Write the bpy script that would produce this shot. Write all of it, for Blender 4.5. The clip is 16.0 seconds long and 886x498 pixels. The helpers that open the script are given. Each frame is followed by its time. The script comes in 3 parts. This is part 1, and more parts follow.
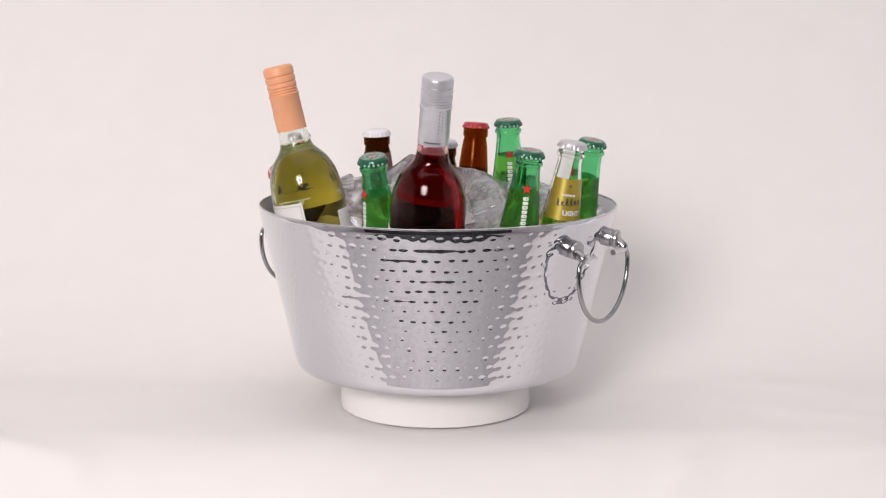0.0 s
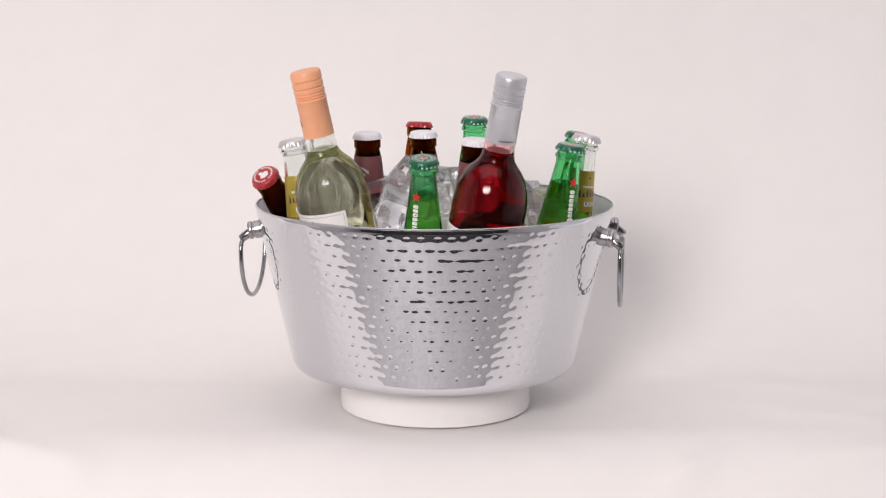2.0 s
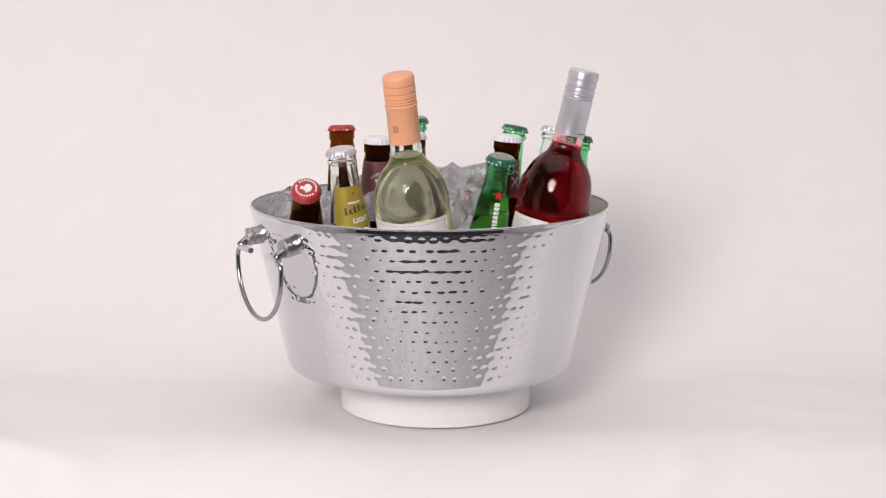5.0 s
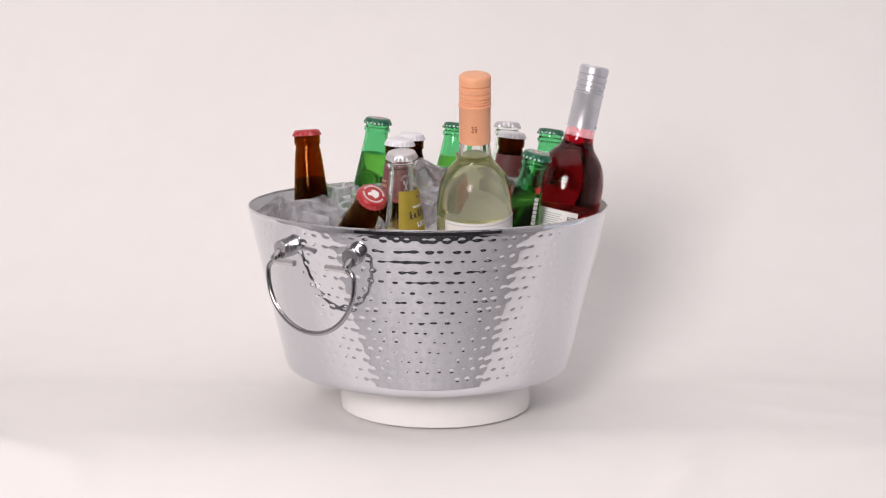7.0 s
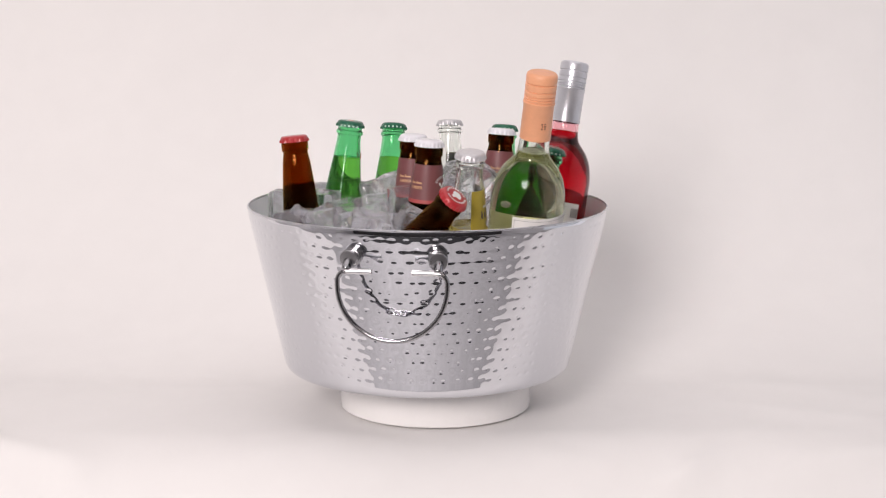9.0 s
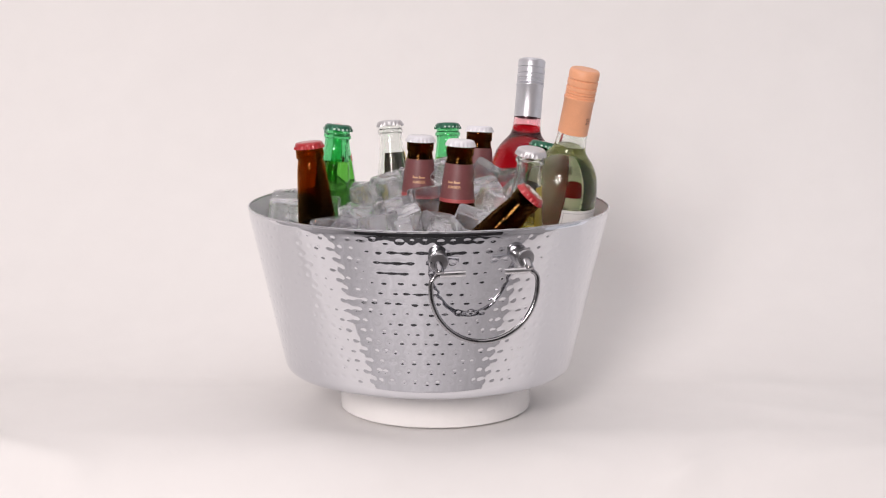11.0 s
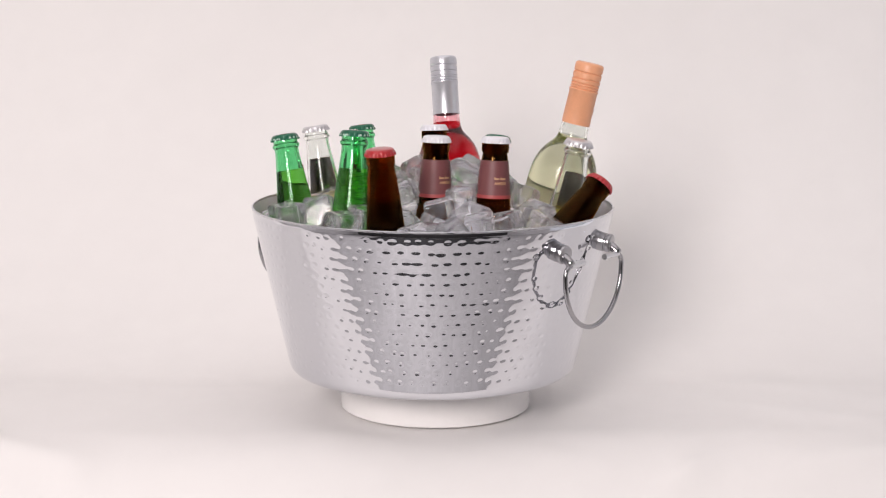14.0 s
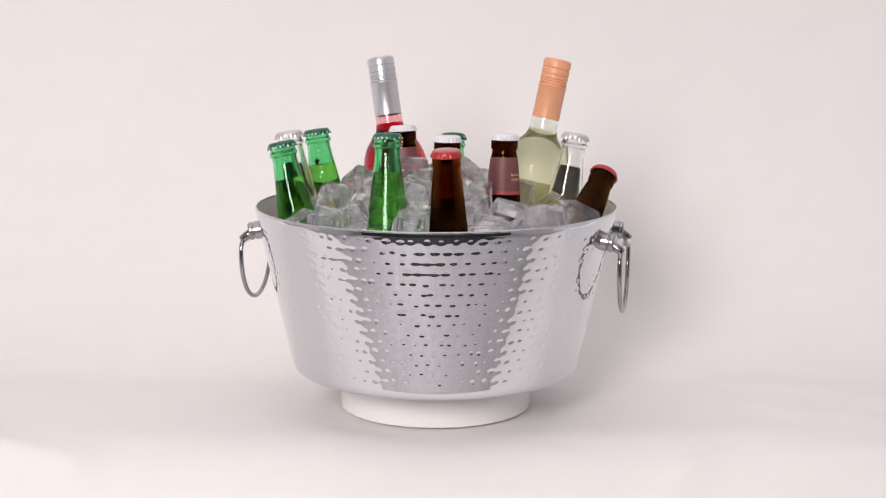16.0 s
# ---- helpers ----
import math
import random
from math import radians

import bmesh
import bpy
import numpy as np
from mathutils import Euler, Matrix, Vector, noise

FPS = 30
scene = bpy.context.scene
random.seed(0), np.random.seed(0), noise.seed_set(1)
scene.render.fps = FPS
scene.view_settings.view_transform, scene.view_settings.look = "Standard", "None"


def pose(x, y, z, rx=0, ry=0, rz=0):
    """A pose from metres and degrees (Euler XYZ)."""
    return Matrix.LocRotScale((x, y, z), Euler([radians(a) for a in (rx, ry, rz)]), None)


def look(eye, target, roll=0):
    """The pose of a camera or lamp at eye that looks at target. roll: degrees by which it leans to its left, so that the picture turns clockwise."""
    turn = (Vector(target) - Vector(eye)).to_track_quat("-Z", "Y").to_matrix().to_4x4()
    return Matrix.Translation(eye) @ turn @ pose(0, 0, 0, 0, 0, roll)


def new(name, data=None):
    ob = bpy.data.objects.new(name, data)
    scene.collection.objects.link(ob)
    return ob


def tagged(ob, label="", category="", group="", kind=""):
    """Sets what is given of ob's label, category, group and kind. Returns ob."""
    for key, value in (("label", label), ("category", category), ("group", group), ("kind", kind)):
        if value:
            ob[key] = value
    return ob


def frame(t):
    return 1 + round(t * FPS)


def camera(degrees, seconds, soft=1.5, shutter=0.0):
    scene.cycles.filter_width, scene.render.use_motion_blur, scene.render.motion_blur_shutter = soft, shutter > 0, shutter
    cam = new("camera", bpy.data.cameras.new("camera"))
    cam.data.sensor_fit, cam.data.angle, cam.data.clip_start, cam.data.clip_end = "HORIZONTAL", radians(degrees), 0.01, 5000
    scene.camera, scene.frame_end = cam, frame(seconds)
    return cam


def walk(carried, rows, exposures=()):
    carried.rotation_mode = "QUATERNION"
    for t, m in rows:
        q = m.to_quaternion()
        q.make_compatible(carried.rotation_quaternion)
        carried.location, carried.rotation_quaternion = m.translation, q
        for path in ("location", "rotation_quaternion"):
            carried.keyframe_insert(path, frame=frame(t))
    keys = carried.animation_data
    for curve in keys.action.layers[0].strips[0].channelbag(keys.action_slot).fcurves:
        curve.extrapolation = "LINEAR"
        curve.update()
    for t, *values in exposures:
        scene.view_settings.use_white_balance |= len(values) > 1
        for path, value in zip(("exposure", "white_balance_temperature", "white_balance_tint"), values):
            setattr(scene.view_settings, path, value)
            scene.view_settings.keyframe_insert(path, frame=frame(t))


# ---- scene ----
cam = camera(30.4, 16.0, soft=1.15)
EYE = Vector((0.0, -1.7015, 0.4589))
TILT, PAN = 0.16954, 0.00457
AHEAD = Vector((math.sin(PAN) * math.cos(TILT), math.cos(PAN) * math.cos(TILT), -math.sin(TILT)))
STAND = look(EYE, EYE + AHEAD * 1.7, 0.173)
walk(cam, [(0.0, STAND), (16.0, STAND)])

# ---- light ----
world = bpy.data.worlds.new("world")
scene.world = world
world.use_nodes = True
world.node_tree.nodes["Background"].inputs[0].default_value = (0.75, 0.78, 0.85, 1)
world.node_tree.nodes["Background"].inputs[1].default_value = 0.05
scene.view_settings.exposure = 0.0
scene.cycles.max_bounces, scene.cycles.transmission_bounces, scene.cycles.transparent_max_bounces = 20, 20, 24


def area_lamp(name, eye, target, size, watts, colour, shape="DISK", size_y=None):
    lamp = bpy.data.lights.new(name, "AREA")
    lamp.shape, lamp.size, lamp.energy, lamp.color = shape, size, watts, colour
    if size_y:
        lamp.size_y = size_y
    ob = new(name, lamp)
    ob.matrix_world = look(eye, target)
    return ob


area_lamp("key_light", (-0.80, -2.70, 1.17), (0, 0, 0.28), 1.02, 69.5, (1.0, 0.912, 0.898))
# Added wide fill lamp in place of light bounced by the room.
area_lamp("overhead_bounce_fill", (-0.05, -0.45, 2.6), (-0.05, -0.3, 0.0), 3.4, 35.0, (1.0, 0.925, 0.935), "RECTANGLE", 3.0)
# Added side fill lamps, no real sources; the right one gives a bluish tone.
area_lamp("side_fill", (-1.0, 0.0, 0.62), (0, 0.0, 0.62), 0.72, 0.45, (1.0, 0.90, 0.88), "RECTANGLE", 1.2)
area_lamp("side_fill", (1.0, 0.0, 0.62), (0, 0.0, 0.62), 0.72, 0.9, (0.84, 0.90, 1.0), "RECTANGLE", 1.2)


# ---- materials ----
def material(name):
    m = bpy.data.materials.new(name)
    m.use_nodes = True
    nt = m.node_tree
    return m, nt, nt.nodes["Principled BSDF"]


def node(nt, kind, **values):
    n = nt.nodes.new(kind)
    for k, val in values.items():
        n.inputs[k].default_value = val
    return n


def plain(name, colour, rough=0.5, metal=0.0, vary=0.12, scale=60, bump=0.0, coat=0.0):
    """A surface with grain and wear at two scales."""
    m, nt, b = material(name)
    tc = nt.nodes.new("ShaderNodeTexCoord")
    fine = node(nt, "ShaderNodeTexNoise", Scale=scale * 6, Detail=4)
    wide = node(nt, "ShaderNodeTexNoise", Scale=scale, Detail=3)
    both = nt.nodes.new("ShaderNodeMath")
    both.operation = "MULTIPLY"
    nt.links.new(tc.outputs["Object"], fine.inputs["Vector"])
    nt.links.new(tc.outputs["Object"], wide.inputs["Vector"])
    nt.links.new(fine.outputs["Fac"], both.inputs[0])
    nt.links.new(wide.outputs["Fac"], both.inputs[1])
    ramp = nt.nodes.new("ShaderNodeValToRGB")
    c = Vector(colour)
    ramp.color_ramp.elements[0].position, ramp.color_ramp.elements[1].position = 0.1, 0.45
    ramp.color_ramp.elements[0].color = (*(c * (1 - vary)), 1)
    ramp.color_ramp.elements[1].color = (*[min(1, q * (1 + vary * 0.5)) for q in c], 1)
    nt.links.new(both.outputs[0], ramp.inputs[0])
    nt.links.new(ramp.outputs[0], b.inputs["Base Color"])
    b.inputs["Roughness"].default_value, b.inputs["Metallic"].default_value = rough, metal
    b.inputs["Coat Weight"].default_value = coat
    if bump:
        bp = node(nt, "ShaderNodeBump", Strength=bump, Distance=0.001)
        nt.links.new(fine.outputs["Fac"], bp.inputs["Height"])
        nt.links.new(bp.outputs[0], b.inputs["Normal"])
    return m


def bottle_glass(name, tint, ior=1.42):
    """Glass together with what it holds: bends light as one body."""
    m, nt, b = material(name)
    nt.nodes.remove(b)
    out = nt.nodes["Material Output"]
    tc = nt.nodes.new("ShaderNodeTexCoord")
    nz = node(nt, "ShaderNodeTexNoise", Scale=35, Detail=2)
    nt.links.new(tc.outputs["Object"], nz.inputs["Vector"])
    bp = node(nt, "ShaderNodeBump", Strength=0.04, Distance=0.001)
    nt.links.new(nz.outputs["Fac"], bp.inputs["Height"])
    gl = node(nt, "ShaderNodeBsdfGlass", Color=(*tint, 1), Roughness=0.018, IOR=ior)
    nt.links.new(bp.outputs[0], gl.inputs["Normal"])
    nt.links.new(gl.outputs[0], out.inputs[0])
    return m


def drink(name, tint):
    """The colour that a drink adds."""
    m, nt, b = material(name)
    nt.nodes.remove(b)
    tr = node(nt, "ShaderNodeBsdfTransparent", Color=(*tint, 1))
    nt.links.new(tr.outputs[0], nt.nodes["Material Output"].inputs[0])
    return m


def ice_material(name, cloud0, cloud1):
    """Clear ice with cloudy veins."""
    m, nt, b = material(name)
    nt.nodes.remove(b)
    out = nt.nodes["Material Output"]
    tc = nt.nodes.new("ShaderNodeTexCoord")
    big = node(nt, "ShaderNodeTexNoise", Scale=50, Detail=1)
    veins = node(nt, "ShaderNodeTexNoise", Scale=42, Detail=3, Distortion=0.8)
    nt.links.new(tc.outputs["Object"], big.inputs["Vector"])
    nt.links.new(tc.outputs["Object"], veins.inputs["Vector"])
    bp = node(nt, "ShaderNodeBump", Strength=0.16, Distance=0.0015)
    nt.links.new(big.outputs["Fac"], bp.inputs["Height"])
    gl = node(nt, "ShaderNodeBsdfGlass", Color=(1.0, 1.0, 1.0, 1), Roughness=0.0, IOR=1.36)
    nt.links.new(bp.outputs[0], gl.inputs["Normal"])
    tr = node(nt, "ShaderNodeBsdfTransparent", Color=(0.995, 0.996, 1.0, 1))
    df = node(nt, "ShaderNodeBsdfTranslucent", Color=(0.93, 0.93, 0.99, 1))
    dd = node(nt, "ShaderNodeBsdfDiffuse", Color=(0.93, 0.93, 0.99, 1))
    milk = node(nt, "ShaderNodeMixShader", Fac=0.5)
    nt.links.new(df.outputs[0], milk.inputs[1])
    nt.links.new(dd.outputs[0], milk.inputs[2])
    a = node(nt, "ShaderNodeMixShader", Fac=0.14)
    nt.links.new(gl.outputs[0], a.inputs[1])
    nt.links.new(tr.outputs[0], a.inputs[2])
    mr = node(nt, "ShaderNodeMapRange")
    mr.inputs["From Min"].default_value, mr.inputs["From Max"].default_value = 0.44, 0.66
    mr.inputs["To Min"].default_value, mr.inputs["To Max"].default_value = cloud0, cloud1
    nt.links.new(veins.outputs["Fac"], mr.inputs["Value"])
    c = nt.nodes.new("ShaderNodeMixShader")
    nt.links.new(mr.outputs[0], c.inputs[0])
    nt.links.new(a.outputs[0], c.inputs[1])
    nt.links.new(milk.outputs[0], c.inputs[2])
    nt.links.new(c.outputs[0], out.inputs[0])
    return m


def steel(name, colour, rough, streak=0.0):
    m, nt, b = material(name)
    tc = nt.nodes.new("ShaderNodeTexCoord")
    mp = node(nt, "ShaderNodeMapping", Scale=(1, 1, 14))
    nz = node(nt, "ShaderNodeTexNoise", Scale=55, Detail=5)
    nt.links.new(tc.outputs["Object"], mp.inputs["Vector"])
    nt.links.new(mp.outputs[0], nz.inputs["Vector"])
    mr = node(nt, "ShaderNodeMapRange")
    mr.inputs["To Min"].default_value, mr.inputs["To Max"].default_value = rough * 0.7, rough * 1.3 + streak
    nt.links.new(nz.outputs["Fac"], mr.inputs["Value"])
    nt.links.new(mr.outputs[0], b.inputs["Roughness"])
    b.inputs["Base Color"].default_value = (*colour, 1)
    b.inputs["Metallic"].default_value = 1
    return m


PAPER = plain("white_paper", (0.83, 0.815, 0.805), 0.75, vary=0.02, scale=4, bump=0.03)
STUDIO = plain("studio_wall", (0.07, 0.069, 0.07), 0.8, vary=0.1, scale=2)
# Unseen side walls made pale, to bounce light and lighten the tub's reflections.
BOUNCE_WALL = plain("bounce_wall", (0.72, 0.71, 0.72), 0.8, vary=0.06, scale=2)
DARK_SHEET = plain("dark_sheet", (0.03, 0.03, 0.033), 0.8, vary=0.2, scale=30, bump=0.1)
STUDIO_FLOOR = plain("studio_floor", (0.64, 0.635, 0.645), 0.6, vary=0.2, scale=3)
TABLE_WOOD = plain("table_board", (0.25, 0.2, 0.16), 0.5, vary=0.2, scale=10)
WHITE_PLASTIC = plain("white_plastic", (0.87, 0.855, 0.845), 0.3, vary=0.02, scale=20, coat=0.4)
STEEL = steel("hammered_steel", (0.70, 0.708, 0.745), 0.03, 0.012)
SATIN = steel("satin_steel", (0.74, 0.735, 0.75), 0.27, 0.1)
LINING = steel("lining_steel", (0.90, 0.895, 0.92), 0.55, 0.1)
RIM_STEEL = steel("rim_steel", (0.62, 0.62, 0.65), 0.28)
POST_STEEL = steel("post_steel", (0.44, 0.435, 0.45), 0.3)
CHROME = steel("chrome", (0.38, 0.375, 0.39), 0.2)
GREEN_GLASS = bottle_glass("green_glass", (0.61, 0.905, 0.71))
AMBER_GLASS = bottle_glass("amber_glass", (0.57, 0.325, 0.115))
CLEAR_GLASS = bottle_glass("clear_glass", (0.98, 0.99, 0.98))
# Clear glass; its pink tint imitates the wine's reflections in the empty neck.
PINK_REFLECT_GLASS = bottle_glass("pink_reflection_glass", (0.985, 0.83, 0.85), 1.45)
WINE_GLASS = bottle_glass("wine_glass", (0.97, 0.98, 0.965), 1.40)
BEER_GREEN = drink("beer_in_green", (0.58, 0.77, 0.36))
BEER_AMBER = drink("beer_in_amber", (0.29, 0.135, 0.09))
BEER_GOLD = drink("beer_gold", (0.94, 0.86, 0.48))
WHITE_WINE = drink("white_wine", (0.945, 0.945, 0.80))
ROSE_WINE = drink("rose_wine", (0.72, 0.10, 0.145))
ICE = ice_material("ice", 0.015, 0.24)
# White surface for the added bed that brightens the ice from below.
BRIGHT_BED = plain("bright_bed", (0.92, 0.93, 0.99), 0.3, vary=0.04, scale=120, bump=0.3)
GREEN_CAP = plain("green_cap", (0.010, 0.125, 0.066), 0.3, 0.3, scale=200, coat=0.5)
GREEN_PRINT = plain("pale_green_print", (0.45, 0.62, 0.52), 0.35, scale=200)
WHITE_CAP = plain("white_cap", (0.78, 0.78, 0.83), 0.3, scale=200, vary=0.05, coat=0.4)
SILVER_CAP = plain("silver_cap", (0.70, 0.69, 0.71), 0.42, 0.7, scale=200)
RED_CAP = plain("red_cap", (0.42, 0.02, 0.026), 0.34, 0.1, scale=200, coat=0.5)
RED_PRINT = plain("red_print", (0.62, 0.02, 0.025), 0.4, scale=200)
WHITE_PRINT = plain("white_print", (0.80, 0.80, 0.79), 0.45, vary=0.03, scale=200)
ORANGE_FOIL = plain("orange_foil", (0.83, 0.40, 0.225), 0.4, 0.0, vary=0.06, scale=120)
SILVER_FOIL = plain("silver_foil", (0.64, 0.645, 0.69), 0.32, 0.55, vary=0.08, scale=120)
FOIL_PRINT = plain("foil_print", (0.36, 0.16, 0.09), 0.4, scale=200)
DARK_PRINT = plain("dark_print", (0.05, 0.04, 0.05), 0.5, scale=200)
GREY_PRINT = plain("grey_print", (0.42, 0.42, 0.43), 0.5, scale=200)
LABEL_WHITE = plain("white_label", (0.80, 0.79, 0.78), 0.6, vary=0.03, scale=80, bump=0.05)
LABEL_MAROON = plain("maroon_label", (0.185, 0.062, 0.065), 0.5, vary=0.08, scale=100, bump=0.05)
LABEL_RED = plain("red_band", (0.42, 0.075, 0.075), 0.5, scale=100)
LABEL_GOLD = plain("gold_label", (0.44, 0.34, 0.05), 0.38, 0.35, vary=0.1, scale=100)
LABEL_BACK = plain("label_back", (0.17, 0.15, 0.13), 0.5, vary=0.08, scale=100)
GOLD_PRINT = plain("gold_print", (0.62, 0.36, 0.20), 0.45, scale=200)


# ---- mesh helpers ----
def smooth(me):
    me.polygons.foreach_set("use_smooth", [True] * len(me.polygons))


def part(name, bm, mat, parent=None, label="", flat=False):
    """Links a bmesh as one mesh object under a thing or part."""
    me = bpy.data.meshes.new(name)
    bm.to_mesh(me)
    bm.free()
    if not flat:
        smooth(me)
        me.set_sharp_from_angle(angle=radians(38))
    me.materials.append(mat)
    ob = new(name, me)
    if parent:
        ob.parent = parent
    return tagged(ob, label)


def lathe(profile, steps=48, a0=0.0, a1=360.0, bm=None, wobble=None):
    """Turns a profile of (radius, z) round z. Rows at radius 0 close it."""
    bm = bm or bmesh.new()
    full = a1 - a0 >= 359.9
    n = steps if full else steps + 1
    rings = []
    for r, z in profile:
        if r < 1e-6:
            rings.append([bm.verts.new((0, 0, z))])
            continue
        ring = []
        for i in range(n):
            a = radians(a0 + (a1 - a0) * i / steps)
            q = r * (wobble(a, z) if wobble else 1)
            ring.append(bm.verts.new((q * math.cos(a), q * math.sin(a), z)))
        rings.append(ring)
    for lo, hi in zip(rings, rings[1:]):
        for i in range(steps):
            j = (i + 1) % n
            if len(lo) == 1 and len(hi) == 1:
                break
            if len(lo) == 1:
                bm.faces.new((lo[0], hi[j], hi[i]))
            elif len(hi) == 1:
                bm.faces.new((lo[i], lo[j], hi[0]))
            else:
                bm.faces.new((lo[i], lo[j], hi[j], hi[i]))
    return bm


def rounded(points, cut=0.3, times=2):
    """Chaikin cuts: rounds a profile's corners, ends kept."""
    for _ in range(times):
        out = [points[0]]
        for p, q in zip(points, points[1:]):
            out.append(tuple(a + (b - a) * cut for a, b in zip(p, q)))
            out.append(tuple(a + (b - a) * (1 - cut) for a, b in zip(p, q)))
        out.append(points[-1])
        points = out
    return points


def radius_at(profile, z):
    for (r0, z0), (r1, z1) in zip(profile, profile[1:]):
        if min(z0, z1) <= z <= max(z0, z1) and z0 != z1:
            return r0 + (r1 - r0) * (z - z0) / (z1 - z0)
    return profile[-1][0]


def wrap(profile, z0, z1, a0, a1, lift=0.0004, thick=0.0003, steps=24):
    """A label that lies on a turned body between two heights and two angles."""
    zs = [z0 + (z1 - z0) * i / 8 for i in range(9)]
    outer = [(radius_at(profile, z) + lift, z) for z in zs]
    inner = [(r - thick, z) for r, z in reversed(outer)]
    loop = outer + inner + [outer[0]]
    bm = lathe(loop, steps, a0, a1)
    if a1 - a0 < 359:
        bmesh.ops.holes_fill(bm, edges=[e for e in bm.edges if e.is_boundary], sides=0)
    bmesh.ops.remove_doubles(bm, verts=bm.verts, dist=1e-6)
    bmesh.ops.recalc_face_normals(bm, faces=bm.faces)
    return bm


def onto(bm, profile, az, zc, lift=0.0007):
    """Lays flat shapes (x across, y up) onto a turned body round (az, zc)."""
    for v in bm.verts:
        z = zc + v.co.y
        r = radius_at(profile, z)
        a = radians(az) + v.co.x / max(r, 0.005)
        q = r + lift + v.co.z
        v.co = (q * math.cos(a), q * math.sin(a), z)
    return bm


def shape(points, depth=0.0002, bm=None):
    """A flat shape with a little depth."""
    bm = bm or bmesh.new()
    lo = [bm.verts.new((x, y, -depth)) for x, y in points]
    hi = [bm.verts.new((x, y, depth)) for x, y in points]
    bm.faces.new(hi)
    for i in range(len(points)):
        j = (i + 1) % len(points)
        bm.faces.new((lo[i], lo[j], hi[j], hi[i]))
    return bm


def bar(x, y, w, h, bm=None):
    n = max(1, int(w / 0.002))
    top = [(x - w / 2 + w * i / n, y + h / 2) for i in range(n, -1, -1)]
    low = [(x - w / 2 + w * i / n, y - h / 2) for i in range(n + 1)]
    bm = bm or bmesh.new()
    a = [bm.verts.new((p[0], p[1], 0)) for p in low]
    b = [bm.verts.new((p[0], p[1], 0)) for p in reversed(top)]
    for i in range(n):
        bm.faces.new((a[i], a[i + 1], b[i + 1], b[i]))
    return bm


def star_points(r):
    return [((r if i % 2 == 0 else r * 0.42) * math.sin(i * math.pi / 5), (r if i % 2 == 0 else r * 0.42) * math.cos(i * math.pi / 5)) for i in range(10)]


def disc(r0, r1, z, steps=40, bm=None):
    """A flat ring or disc."""
    return lathe([(r0, z), (r1, z)] if r0 > 0 else [(0, z), (r1, z)], steps, bm=bm)


def lettering(text, size, bold=0.0):
    """Words in the built-in font as a flat mesh, centred."""
    cu = bpy.data.curves.new("text", "FONT")
    cu.body, cu.size, cu.align_x, cu.align_y, cu.resolution_u, cu.offset = text, size, "CENTER", "CENTER", 2, bold
    ob = bpy.data.objects.new("text", cu)
    scene.collection.objects.link(ob)
    bpy.context.view_layer.update()
    me = bpy.data.meshes.new_from_object(ob.evaluated_get(bpy.context.evaluated_depsgraph_get()))
    bm = bmesh.new()
    bm.from_mesh(me)
    bpy.data.objects.remove(ob)
    bpy.data.curves.remove(cu)
    bpy.data.meshes.remove(me)
    return bm


def tube(path, r, steps=12, closed=False):
    """A round wire along a path."""
    bm = bmesh.new()
    pts = [Vector(p) for p in path]
    rings = []
    side = None
    for i, p in enumerate(pts):
        d = (pts[min(i + 1, len(pts) - 1)] - pts[max(i - 1, 0)]).normalized()
        side = d.orthogonal().normalized() if side is None else (side - d * side.dot(d)).normalized()
        up = d.cross(side)
        rings.append([bm.verts.new(p + r * (math.cos(2 * math.pi * k / steps) * side + math.sin(2 * math.pi * k / steps) * up)) for k in range(steps)])
    for a, b in zip(rings, rings[1:]):
        for k in range(steps):
            bm.faces.new((a[k], a[(k + 1) % steps], b[(k + 1) % steps], b[k]))
    bm.faces.new(rings[0][::-1])
    bm.faces.new(rings[-1])
    bmesh.ops.recalc_face_normals(bm, faces=bm.faces)
    return bm


def box(x0, y0, z0, x1, y1, z1, bm=None):
    bm = bm or bmesh.new()
    m = Matrix.Translation(((x0 + x1) / 2, (y0 + y1) / 2, (z0 + z1) / 2)) @ Matrix.Diagonal((x1 - x0, y1 - y0, z1 - z0, 1))
    bmesh.ops.create_cube(bm, size=1, matrix=m)
    return bm


# ---- studio ----
DROP = 0.005  # the paper lies this far under the zero height


